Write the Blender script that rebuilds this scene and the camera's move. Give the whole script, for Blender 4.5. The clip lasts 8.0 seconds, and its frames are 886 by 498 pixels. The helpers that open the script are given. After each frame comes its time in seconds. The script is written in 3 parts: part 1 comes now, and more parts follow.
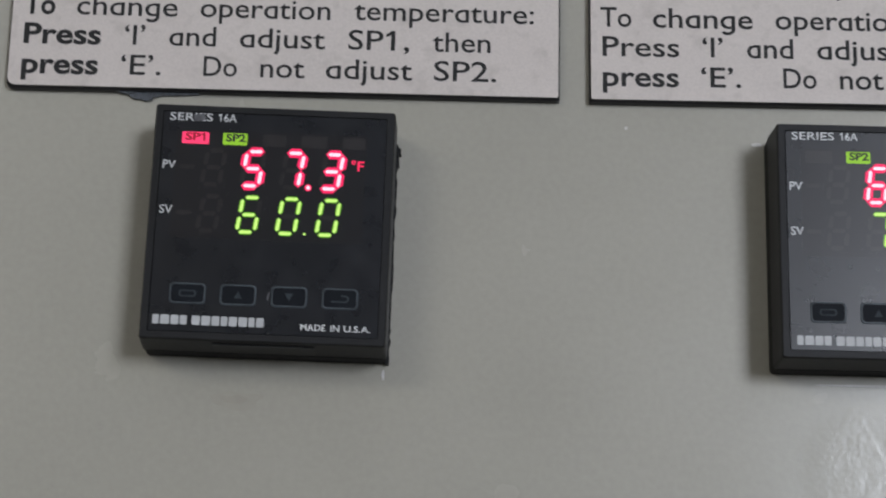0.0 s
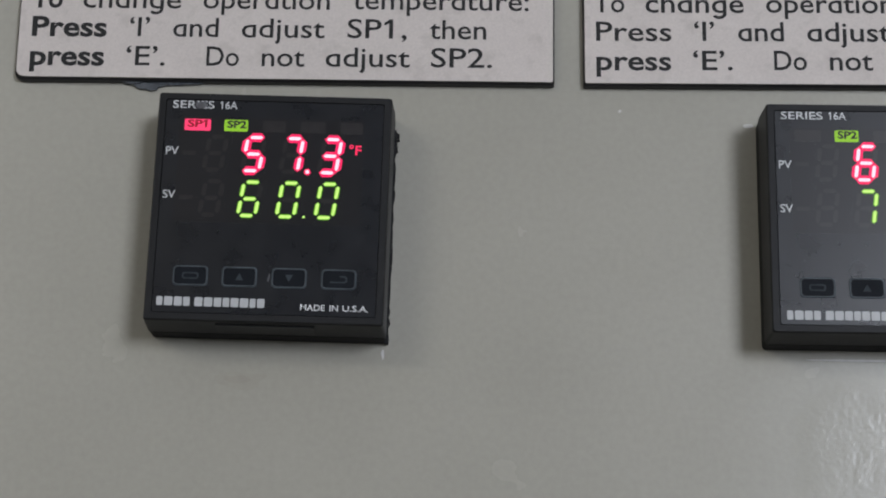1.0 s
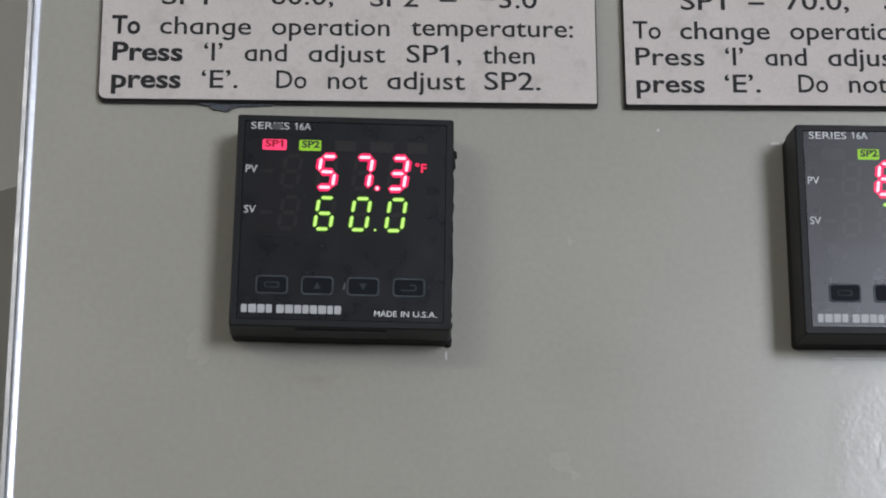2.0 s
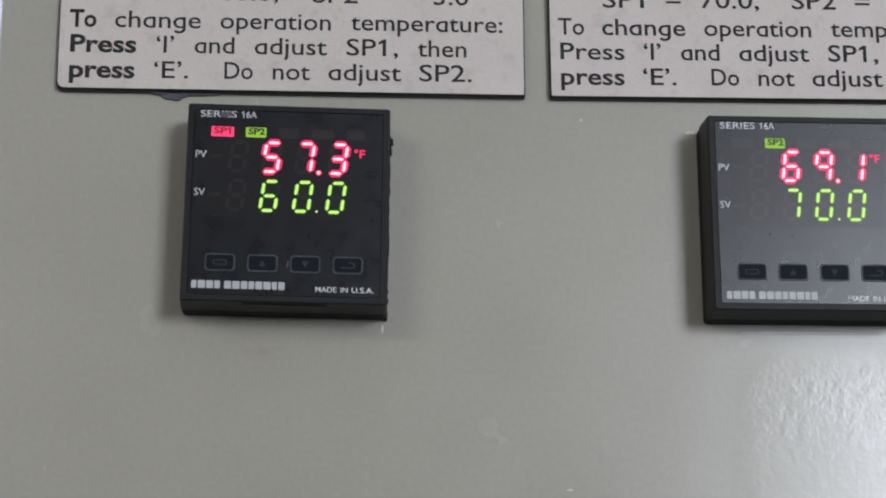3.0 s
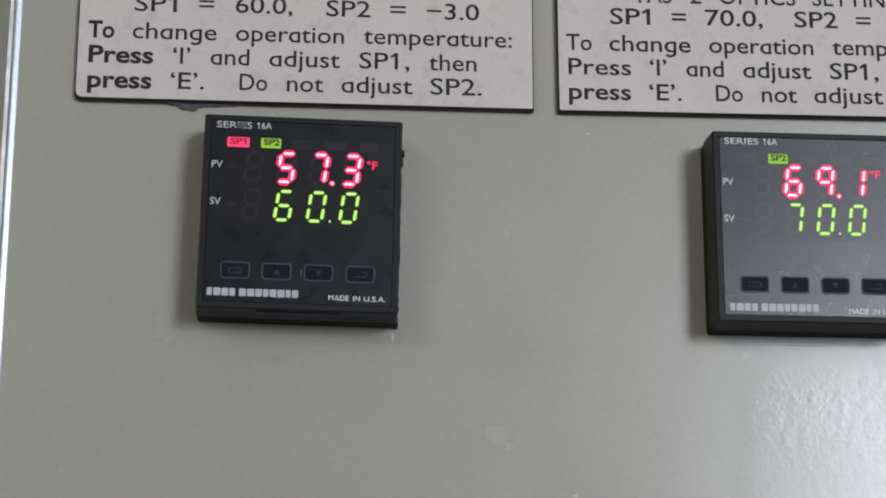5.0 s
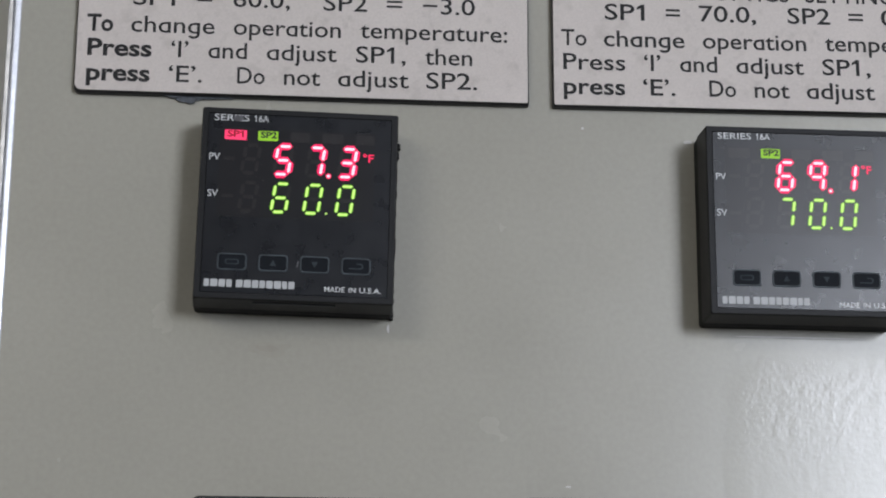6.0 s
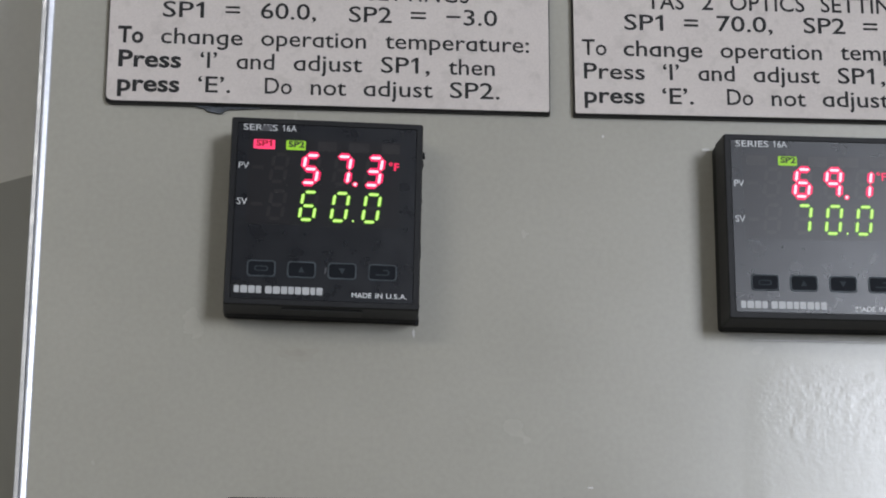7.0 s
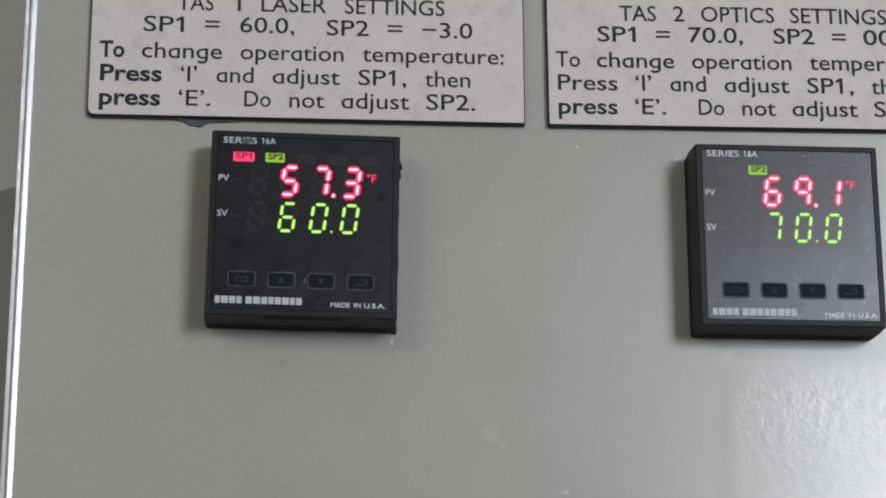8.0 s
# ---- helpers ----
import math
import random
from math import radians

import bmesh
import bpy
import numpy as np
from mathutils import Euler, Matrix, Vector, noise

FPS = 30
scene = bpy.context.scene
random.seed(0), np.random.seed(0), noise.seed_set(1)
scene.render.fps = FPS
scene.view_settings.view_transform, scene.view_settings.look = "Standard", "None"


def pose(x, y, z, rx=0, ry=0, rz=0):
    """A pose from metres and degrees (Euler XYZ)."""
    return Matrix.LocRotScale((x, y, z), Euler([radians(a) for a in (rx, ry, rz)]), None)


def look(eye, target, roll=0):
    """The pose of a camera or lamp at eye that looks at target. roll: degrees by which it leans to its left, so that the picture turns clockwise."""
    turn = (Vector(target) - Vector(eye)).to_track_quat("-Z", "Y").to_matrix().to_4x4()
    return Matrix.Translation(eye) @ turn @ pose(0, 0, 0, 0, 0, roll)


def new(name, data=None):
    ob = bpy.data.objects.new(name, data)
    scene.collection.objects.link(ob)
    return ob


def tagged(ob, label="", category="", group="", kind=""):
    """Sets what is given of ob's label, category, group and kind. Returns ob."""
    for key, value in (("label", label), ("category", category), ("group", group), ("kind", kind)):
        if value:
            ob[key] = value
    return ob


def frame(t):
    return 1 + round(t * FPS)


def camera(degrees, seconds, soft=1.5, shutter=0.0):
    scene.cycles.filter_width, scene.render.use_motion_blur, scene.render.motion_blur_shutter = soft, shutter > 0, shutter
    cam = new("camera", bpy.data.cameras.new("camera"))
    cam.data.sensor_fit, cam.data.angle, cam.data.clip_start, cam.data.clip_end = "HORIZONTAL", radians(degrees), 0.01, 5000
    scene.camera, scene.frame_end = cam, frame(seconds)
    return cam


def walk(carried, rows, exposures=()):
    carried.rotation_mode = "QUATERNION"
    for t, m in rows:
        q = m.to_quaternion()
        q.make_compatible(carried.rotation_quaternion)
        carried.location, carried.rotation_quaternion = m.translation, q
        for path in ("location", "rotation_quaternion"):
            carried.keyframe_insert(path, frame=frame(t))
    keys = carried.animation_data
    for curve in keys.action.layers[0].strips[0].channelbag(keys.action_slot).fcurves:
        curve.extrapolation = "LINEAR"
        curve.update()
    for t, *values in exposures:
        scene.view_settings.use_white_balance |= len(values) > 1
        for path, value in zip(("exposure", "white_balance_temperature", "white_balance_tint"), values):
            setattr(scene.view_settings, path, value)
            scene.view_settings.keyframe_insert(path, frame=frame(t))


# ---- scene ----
cam = camera(25.0, 8.0, soft=1.9, shutter=0.25)


def view(x, y, z, yaw, pitch, roll):
    return pose(x, y, z, 90 + pitch, 0, yaw) @ pose(0, 0, 0, 0, 0, roll)


walk(cam, [
    (0.0, view(0.0295, -0.3957, 1.2882, -0.71, 15.64, 1.17)),
    (0.1, view(0.0292, -0.3940, 1.2881, -0.31, 15.85, 0.84)),
    (0.2, view(0.0289, -0.3917, 1.2879, 0.07, 15.77, 0.75)),
    (0.3, view(0.0309, -0.3926, 1.2884, 0.61, 15.67, 0.94)),
    (0.4, view(0.0328, -0.3936, 1.2888, 1.00, 15.53, 1.00)),
    (0.5, view(0.0348, -0.3952, 1.2893, 1.17, 15.44, 0.74)),
    (0.6, view(0.0383, -0.4010, 1.2879, 1.32, 15.61, 0.91)),
    (0.7, view(0.0418, -0.4065, 1.2865, 1.28, 15.65, 0.79)),
    (0.8, view(0.0414, -0.4064, 1.2852, 0.96, 15.99, 0.89)),
    (0.9, view(0.0410, -0.4050, 1.2838, 0.85, 15.93, 0.80)),
    (1.0, view(0.0404, -0.4028, 1.2791, 0.78, 16.06, 0.94)),
    (1.1, view(0.0375, -0.4068, 1.2797, 0.70, 15.35, 1.39)),
    (1.2, view(0.0346, -0.4105, 1.2803, 0.59, 15.23, 1.36)),
    (2.3, view(0.0022, -0.4531, 1.2730, -2.86, 15.48, -0.06)),
    (2.4, view(0.0028, -0.4590, 1.2721, -2.99, 15.43, 0.02)),
    (2.5, view(0.0034, -0.4655, 1.2713, -3.24, 15.36, -0.14)),
    (2.6, view(0.0041, -0.4672, 1.2701, -3.36, 15.46, 0.21)),
    (2.7, view(0.0048, -0.4699, 1.2689, -3.30, 15.33, 0.12)),
    (2.8, view(0.0055, -0.4700, 1.2678, -3.22, 15.19, -0.01)),
    (2.9, view(0.0062, -0.4680, 1.2666, -3.44, 15.17, -0.19)),
    (3.0, view(0.0069, -0.4701, 1.2654, -3.73, 15.09, -0.29)),
    (3.1, view(0.0074, -0.4684, 1.2650, -3.90, 15.05, -0.31)),
    (3.2, view(0.0079, -0.4674, 1.2646, -4.11, 15.06, -0.60)),
    (3.3, view(0.0085, -0.4671, 1.2642, -4.14, 15.15, -0.48)),
    (3.4, view(0.0090, -0.4662, 1.2638, -3.96, 15.22, -0.43)),
    (3.5, view(0.0095, -0.4644, 1.2634, -3.87, 15.38, -0.37)),
    (3.6, view(0.0092, -0.4635, 1.2638, -3.96, 15.48, -0.22)),
    (3.7, view(0.0090, -0.4644, 1.2642, -4.05, 15.49, -0.08)),
    (3.8, view(0.0087, -0.4668, 1.2647, -4.12, 15.35, -0.10)),
    (3.9, view(0.0085, -0.4677, 1.2651, -4.14, 15.27, -0.28)),
    (4.0, view(0.0082, -0.4695, 1.2655, -4.15, 15.23, -0.26)),
    (4.1, view(0.0066, -0.4700, 1.2651, -4.18, 15.35, -0.14)),
    (4.2, view(0.0049, -0.4714, 1.2646, -4.01, 15.32, 0.25)),
    (4.3, view(0.0033, -0.4706, 1.2642, -3.91, 15.34, 0.29)),
    (4.4, view(0.0016, -0.4693, 1.2637, -4.01, 15.50, 0.31)),
    (4.5, view(-0.0000, -0.4708, 1.2633, -4.13, 15.36, 0.15)),
    (4.6, view(-0.0005, -0.4753, 1.2639, -4.11, 15.15, 0.31)),
    (4.7, view(-0.0010, -0.4795, 1.2645, -4.21, 15.16, 0.15)),
    (5.8, view(-0.0010, -0.4807, 1.2620, -4.50, 15.26, 0.10)),
    (5.9, view(-0.0010, -0.4820, 1.2617, -4.53, 15.32, 0.02)),
    (6.0, view(-0.0010, -0.4839, 1.2615, -4.42, 15.17, 0.30)),
    (6.1, view(-0.0011, -0.4844, 1.2615, -4.36, 15.14, 0.38)),
    (6.2, view(-0.0011, -0.4845, 1.2615, -4.37, 15.08, 0.20)),
    (6.3, view(-0.0012, -0.4866, 1.2616, -4.34, 14.98, -0.06)),
    (6.4, view(-0.0012, -0.4883, 1.2616, -4.27, 14.99, -0.13)),
    (6.5, view(-0.0013, -0.4896, 1.2616, -4.21, 15.02, -0.00)),
    (6.6, view(-0.0022, -0.4901, 1.2613, -4.31, 15.16, 0.12)),
    (6.7, view(-0.0032, -0.4912, 1.2610, -4.38, 15.14, 0.05)),
    (6.8, view(-0.0041, -0.4925, 1.2607, -4.33, 15.15, 0.08)),
    (6.9, view(-0.0051, -0.4929, 1.2604, -4.24, 15.20, 0.26)),
    (7.0, view(-0.0060, -0.4944, 1.2601, -4.19, 15.18, 0.20)),
    (7.1, view(-0.0061, -0.4952, 1.2598, -4.06, 15.15, 0.53)),
    (7.2, view(-0.0062, -0.4944, 1.2595, -4.06, 15.12, 0.37)),
    (7.3, view(-0.0064, -0.4957, 1.2592, -4.15, 15.12, 0.09)),
    (7.4, view(-0.0065, -0.4960, 1.2589, -4.20, 15.22, 0.14)),
    (7.5, view(-0.0066, -0.4979, 1.2586, -4.27, 15.18, -0.04)),
    (7.6, view(-0.0062, -0.4990, 1.2592, -4.34, 15.23, -0.11)),
    (7.7, view(-0.0058, -0.5006, 1.2598, -4.45, 15.24, -0.09)),
    (7.8, view(-0.0053, -0.5009, 1.2603, -4.60, 15.27, -0.19)),
    (7.9, view(-0.0049, -0.5025, 1.2609, -4.62, 15.19, -0.15)),
    (8.0, view(-0.0045, -0.5046, 1.2615, -4.61, 15.01, -0.24)),
], exposures=((0.0, -0.08), (1.2, -0.08), (2.4, -0.02), (8.0, 0.0)))

# ---------------------------------------------------------------- light
world = bpy.data.worlds.new("world")
scene.world = world
world.use_nodes = True
wn = world.node_tree.nodes
sky = wn.new("ShaderNodeTexSky")
sky.sky_type, sky.sun_disc = "NISHITA", False
sky.sun_elevation, sky.sun_rotation = radians(38), radians(200)
world.node_tree.links.new(sky.outputs[0], wn["Background"].inputs[0])
wn["Background"].inputs[1].default_value = 0.1

WIN = (0.98, 1.74, 1.40, 2.2)   # window opening x0, x1, z0, z1 in the wall behind the camera
WALL_S = -3.0


def area(name, m, w, h, watts, colour):
    d = bpy.data.lights.new(name, "AREA")
    d.shape, d.size, d.size_y, d.energy, d.color = "RECTANGLE", w, h, watts, colour
    ob = new(name, d)
    ob.matrix_world = m
    return ob


# daylight in the window opening, and the tubes of the ceiling light
area("window_daylight", look(((WIN[0] + WIN[1]) / 2, WALL_S - 0.02, (WIN[2] + WIN[3]) / 2), ((WIN[0] + WIN[1]) / 2, 0, (WIN[2] + WIN[3]) / 2)),
     WIN[1] - WIN[0], WIN[3] - WIN[2], 54, (0.93, 0.98, 1.10))
LAMP = (-1.5, -2.35, 2.32)
area("ceiling_tubes", look((LAMP[0], LAMP[1], LAMP[2] - 0.055), (LAMP[0], LAMP[1], 0)), 1.2, 1.1, 37, (1.0, 0.97, 0.90))


# ---------------------------------------------------------------- materials
def material(name, base, rough=0.5, metal=0.0, tint=0.0, tint_scale=30.0, grain=0.0, grain_scale=900.0, bump=0.0, bump_scale=900.0, rough_var=0.0,
             stain=None, stain_scale=60.0, stain_amount=0.0, distance=0.0002, spec=0.5):
    m = bpy.data.materials.new(name)
    m.use_nodes = True
    n, l = m.node_tree.nodes, m.node_tree.links
    p = n["Principled BSDF"]
    p.inputs["Base Color"].default_value = (*base, 1)
    p.inputs["Roughness"].default_value, p.inputs["Metallic"].default_value = rough, metal
    p.inputs["Specular IOR Level"].default_value = spec
    co = n.new("ShaderNodeTexCoord")

    def tex(scale, detail=4.0):
        t = n.new("ShaderNodeTexNoise")
        t.inputs["Scale"].default_value, t.inputs["Detail"].default_value = scale, detail
        l.new(co.outputs["Object"], t.inputs["Vector"])
        return t.outputs["Fac"]

    def ramp(fac, a, b, lo, hi):
        r = n.new("ShaderNodeMapRange")
        r.inputs["From Min"].default_value, r.inputs["From Max"].default_value = a, b
        r.inputs["To Min"].default_value, r.inputs["To Max"].default_value = lo, hi
        l.new(fac, r.inputs["Value"])
        return r.outputs["Result"]

    colour = None
    if tint or grain:
        large, fine = ramp(tex(tint_scale), 0.25, 0.75, 1 - tint, 1 + tint), ramp(tex(grain_scale, 2.0), 0.25, 0.75, 1 - grain, 1 + grain)
        mul = n.new("ShaderNodeMath")
        mul.operation = "MULTIPLY"
        l.new(large, mul.inputs[0]), l.new(fine, mul.inputs[1])
        mix = n.new("ShaderNodeVectorMath")
        mix.operation = "SCALE"
        mix.inputs[0].default_value = base
        l.new(mul.outputs[0], mix.inputs["Scale"])
        colour = mix.outputs[0]
    if stain:
        mx = n.new("ShaderNodeMix")
        mx.data_type = "RGBA"
        l.new(ramp(tex(stain_scale, 6.0), 0.55, 0.75, 0.0, stain_amount), mx.inputs["Factor"])
        if colour:
            l.new(colour, mx.inputs[6])
        else:
            mx.inputs[6].default_value = (*base, 1)
        mx.inputs[7].default_value = (*stain, 1)
        colour = mx.outputs[2]
    if colour:
        l.new(colour, p.inputs["Base Color"])
    if rough_var:
        l.new(ramp(tex(tint_scale * 2.3), 0.3, 0.7, rough - rough_var, rough + rough_var), p.inputs["Roughness"])
    if bump:
        b = n.new("ShaderNodeBump")
        b.inputs["Strength"].default_value, b.inputs["Distance"].default_value = bump, distance
        l.new(tex(bump_scale, 3.0), b.inputs["Height"])
        l.new(b.outputs[0], p.inputs["Normal"])
    return m


def glowing(name, colour, strength):
    m = bpy.data.materials.new(name)
    m.use_nodes = True
    p = m.node_tree.nodes["Principled BSDF"]
    p.inputs["Base Color"].default_value = (0.02, 0.02, 0.02, 1)
    p.inputs["Roughness"].default_value = 0.4
    p.inputs["Specular IOR Level"].default_value = 0.2
    p.inputs["Emission Color"].default_value = (*colour, 1)
    p.inputs["Emission Strength"].default_value = strength
    return m


GREY = material("grey_enamel", (0.408, 0.393, 0.338), 0.255, tint=0.045, tint_scale=22, grain=0.035, grain_scale=700, bump=0.08, bump_scale=900, rough_var=0.02,
                stain=(0.33, 0.326, 0.312), stain_scale=45, stain_amount=0.05)
PEEL = material("grey_enamel_repainted", (0.408, 0.393, 0.338), 0.235, tint=0.03, tint_scale=22, grain=0.02, grain_scale=700, bump=0.07, bump_scale=700, rough_var=0.015)
EDGE = material("worn_metal_edge", (0.50, 0.51, 0.54), 0.38, 0.6, tint=0.10, tint_scale=160, grain=0.08, bump=0.25, bump_scale=300, rough_var=0.06)
LAMINATE = material("white_engraving_laminate", (0.650, 0.592, 0.556), 0.5, spec=0.3, tint=0.04, tint_scale=70, grain=0.06, grain_scale=2200, bump=0.05, bump_scale=1500,
                    stain=(0.42, 0.38, 0.35), stain_scale=260, stain_amount=0.4)
CORE = material("black_laminate_core", (0.016, 0.015, 0.016), 0.5, tint=0.3, tint_scale=300, bump=0.2, bump_scale=1500)
ENGRAVED = material("engraved_black", (0.010, 0.0095, 0.010), 0.7, tint=0.25, tint_scale=500)
PLASTIC = material("black_bezel_plastic", (0.009, 0.0095, 0.011), 0.5, spec=0.25, tint=0.2, tint_scale=120, bump=0.15, bump_scale=2500, stain=(0.024, 0.024, 0.024), stain_scale=150, stain_amount=0.3)
RUBBER = material("black_gasket_rubber", (0.004, 0.004, 0.0045), 0.8, tint=0.3, tint_scale=400, bump=0.5, bump_scale=800)
OVERLAY = material("black_overlay_film", (0.0056, 0.0068, 0.0105), 0.29, spec=0.45, tint=0.12, tint_scale=90, bump=0.06, bump_scale=3000, rough_var=0.03, stain=(0.015, 0.015, 0.018),
                   stain_scale=110, stain_amount=0.25)
SMOKED = material("smoked_display_window", (0.0085, 0.0082, 0.0105), 0.30, spec=0.42, tint=0.12, tint_scale=200, bump=0.03, bump_scale=3000)
UNLIT = material("unlit_segment", (0.0205, 0.0180, 0.0195), 0.32, spec=0.42, tint=0.15, tint_scale=500)
BUTTON = material("black_membrane_key", (0.008, 0.010, 0.014), 0.6, tint=0.2, tint_scale=300, spec=0.12)
KEY_RIM = material("embossed_key_rim", (0.060, 0.076, 0.088), 0.5, tint=0.35, tint_scale=400)
KEY_MARK = material("faint_key_symbol", (0.045, 0.056, 0.064), 0.6, spec=0.1, tint=0.25, tint_scale=400)
INK = material("light_grey_screen_print", (0.60, 0.61, 0.62), 0.5, tint=0.25, tint_scale=900)
FOOT_INK = material("white_screen_print", (0.85, 0.86, 0.87), 0.5, tint=0.15, tint_scale=900)
MARK = material("grey_screen_print", (0.50, 0.51, 0.52), 0.5, tint=0.08, tint_scale=300)
FLAG_INK = material("dark_flag_print", (0.02, 0.02, 0.015), 0.6, tint=0.2, tint_scale=900)
SMUDGE = material("grey_smudge", (0.10, 0.10, 0.11), 0.6, tint=0.4, tint_scale=900)
STAIN = material("faint_brown_stain", (0.396, 0.379, 0.323), 0.26, tint=0.05, tint_scale=300)
STAIN_CORE = material("brown_stain_middle", (0.380, 0.361, 0.306), 0.27, tint=0.06, tint_scale=300)
GLUE = material("dried_adhesive", (0.07, 0.08, 0.095), 0.35, tint=0.5, tint_scale=900, bump=0.8, bump_scale=1200, stain=(0.03, 0.03, 0.035), stain_scale=500, stain_amount=0.9)
CHIP_GLINT = material("pale_chip_and_glint", (0.60, 0.59, 0.57), 0.45, tint=0.1, tint_scale=900)
RED = glowing("red_led_core", (1.0, 0.50, 0.60), 1.7)
# emission standing in for the halo around the lit red bars
RED_HALO = glowing("red_led_halo", (1.0, 0.01, 0.12), 1.1)
RED_MARK = glowing("red_unit_mark", (1.0, 0.02, 0.11), 1.1)
GREEN = glowing("green_led_core", (0.66, 1.0, 0.24), 1.0)
GREEN_EDGE = glowing("green_led_edge", (0.20, 0.72, 0.0), 0.6)
RED_FLAG = glowing("red_flag_lamp", (1.0, 0.045, 0.16), 1.2)
# print given emission of its own for the flag lamp shining through
RED_PRINT_GLOW = glowing("red_print_with_lamp_glow", (1.0, 0.0, 0.05), 0.30)
GREEN_FLAG = glowing("green_flag_lamp", (0.38, 0.78, 0.03), 0.72)
# room walls out of view: colour kept dark to dim reflections in the overlays
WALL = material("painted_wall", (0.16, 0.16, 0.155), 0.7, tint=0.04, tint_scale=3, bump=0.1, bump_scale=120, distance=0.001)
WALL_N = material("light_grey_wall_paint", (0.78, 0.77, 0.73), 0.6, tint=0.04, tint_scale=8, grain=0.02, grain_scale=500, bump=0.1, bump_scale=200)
# darker grey that paints the shadow on the wall
WALL_SHADE = material("wall_shade_grey", (0.40, 0.395, 0.36), 0.5, tint=0.05, tint_scale=20, bump=0.1, bump_scale=200)
CEIL = material("ceiling_white", (0.60, 0.60, 0.60), 0.8, tint=0.03, tint_scale=3, bump=0.1, bump_scale=80, distance=0.001)
FLOOR = material("grey_vinyl_floor", (0.09, 0.09, 0.09), 0.45, tint=0.1, tint_scale=5, grain=0.08, grain_scale=200)
LAMP_WHITE = material("lamp_housing_white", (0.8, 0.8, 0.8), 0.4, tint=0.02)


# ---------------------------------------------------------------- mesh helpers
def finish(name, bm, mat, smooth=False):
    mesh = bpy.data.meshes.new(name)
    bmesh.ops.recalc_face_normals(bm, faces=bm.faces)
    bm.to_mesh(mesh)
    bm.free()
    for one in mat if isinstance(mat, (list, tuple)) else [mat]:
        mesh.materials.append(one)
    if smooth:
        for f in mesh.polygons:
            f.use_smooth = True
    return mesh


def part(name, bm, mat, parent, label="", smooth=False):
    ob = new(name, finish(name, bm, mat, smooth))
    ob.parent = parent
    return tagged(ob, label)


def thing(name, m, label, category, group="", kind=""):
    ob = new(name)
    ob.empty_display_size = 0.01
    ob.matrix_world = m
    return tagged(ob, label, category, group, kind)


def structure(name, bm, mat, label, category):
    return tagged(new(name, finish(name, bm, mat)), label, category, kind="structure")


def ring(w, h, r, seg=5):
    pts = []
    rs = r if isinstance(r, tuple) else (r, r, r, r)
    for sx, sz, a0, r in ((1, 1, 0, rs[0]), (-1, 1, 90, rs[1]), (-1, -1, 180, rs[2]), (1, -1, 270, rs[3])):
        cx, cz = sx * (w / 2 - r), sz * (h / 2 - r)
        for k in range(seg + 1):
            a = radians(a0 + 90 * k / seg)
            pts.append((cx + r * math.cos(a), cz + r * math.sin(a)))
    return pts


def loft(bm, loops, cx=0.0, cz=0.0, seg=5, caps=True):
    """A solid skinned over rounded rectangles (y, width, height, corner radius), first to last."""
    rows = []
    for y, w, h, r in loops:
        rows.append([bm.verts.new((cx + x, y, cz + z)) for x, z in ring(w, h, r, seg)])
    for a, b in zip(rows, rows[1:]):
        for i in range(len(a)):
            bm.faces.new((a[i], a[(i + 1) % len(a)], b[(i + 1) % len(a)], b[i]))
    if caps:
        bm.faces.new(rows[0]), bm.faces.new(rows[-1])
    return bm


def slab(w, h, y0, y1, r, cx=0.0, cz=0.0, seg=4):
    return loft(bmesh.new(), [(y0, w, h, r), (y1, w, h, r)], cx, cz, seg)


def box(bm, x0, x1, y0, y1, z0, z1):
    v = bmesh.ops.create_cube(bm, size=1)["verts"]
    bmesh.ops.transform(bm, matrix=Matrix.Translation(((x0 + x1) / 2, (y0 + y1) / 2, (z0 + z1) / 2)) @ Matrix.Diagonal((x1 - x0, y1 - y0, z1 - z0, 1)), verts=v)
    return bm


def solid(outline, y0, y1, bm=None, index=0):
    """A prism over an outline of (x, z), from y0 to y1."""
    bm = bm or bmesh.new()
    a = [bm.verts.new((x, y0, z)) for x, z in outline]
    b = [bm.verts.new((x, y1, z)) for x, z in outline]
    faces = [bm.faces.new(a), bm.faces.new(b)] + [bm.faces.new((a[i - 1], a[i], b[i], b[i - 1])) for i in range(len(a))]
    for f in faces:
        f.material_index = index
    return bm


MM = 0.001


def glyphs(text, offset):
    """A word in the built-in font, as a flat mesh of size 1."""
    cu = bpy.data.curves.new("word", "FONT")
    cu.body, cu.size, cu.offset, cu.resolution_u = text, 1.0, offset, 3
    ob = bpy.data.objects.new("word", cu)
    mesh = bpy.data.meshes.new_from_object(ob)
    bpy.data.objects.remove(ob)
    bpy.data.curves.remove(cu)
    return mesh


CAP = max(v.co.y for v in glyphs("H", 0).vertices)


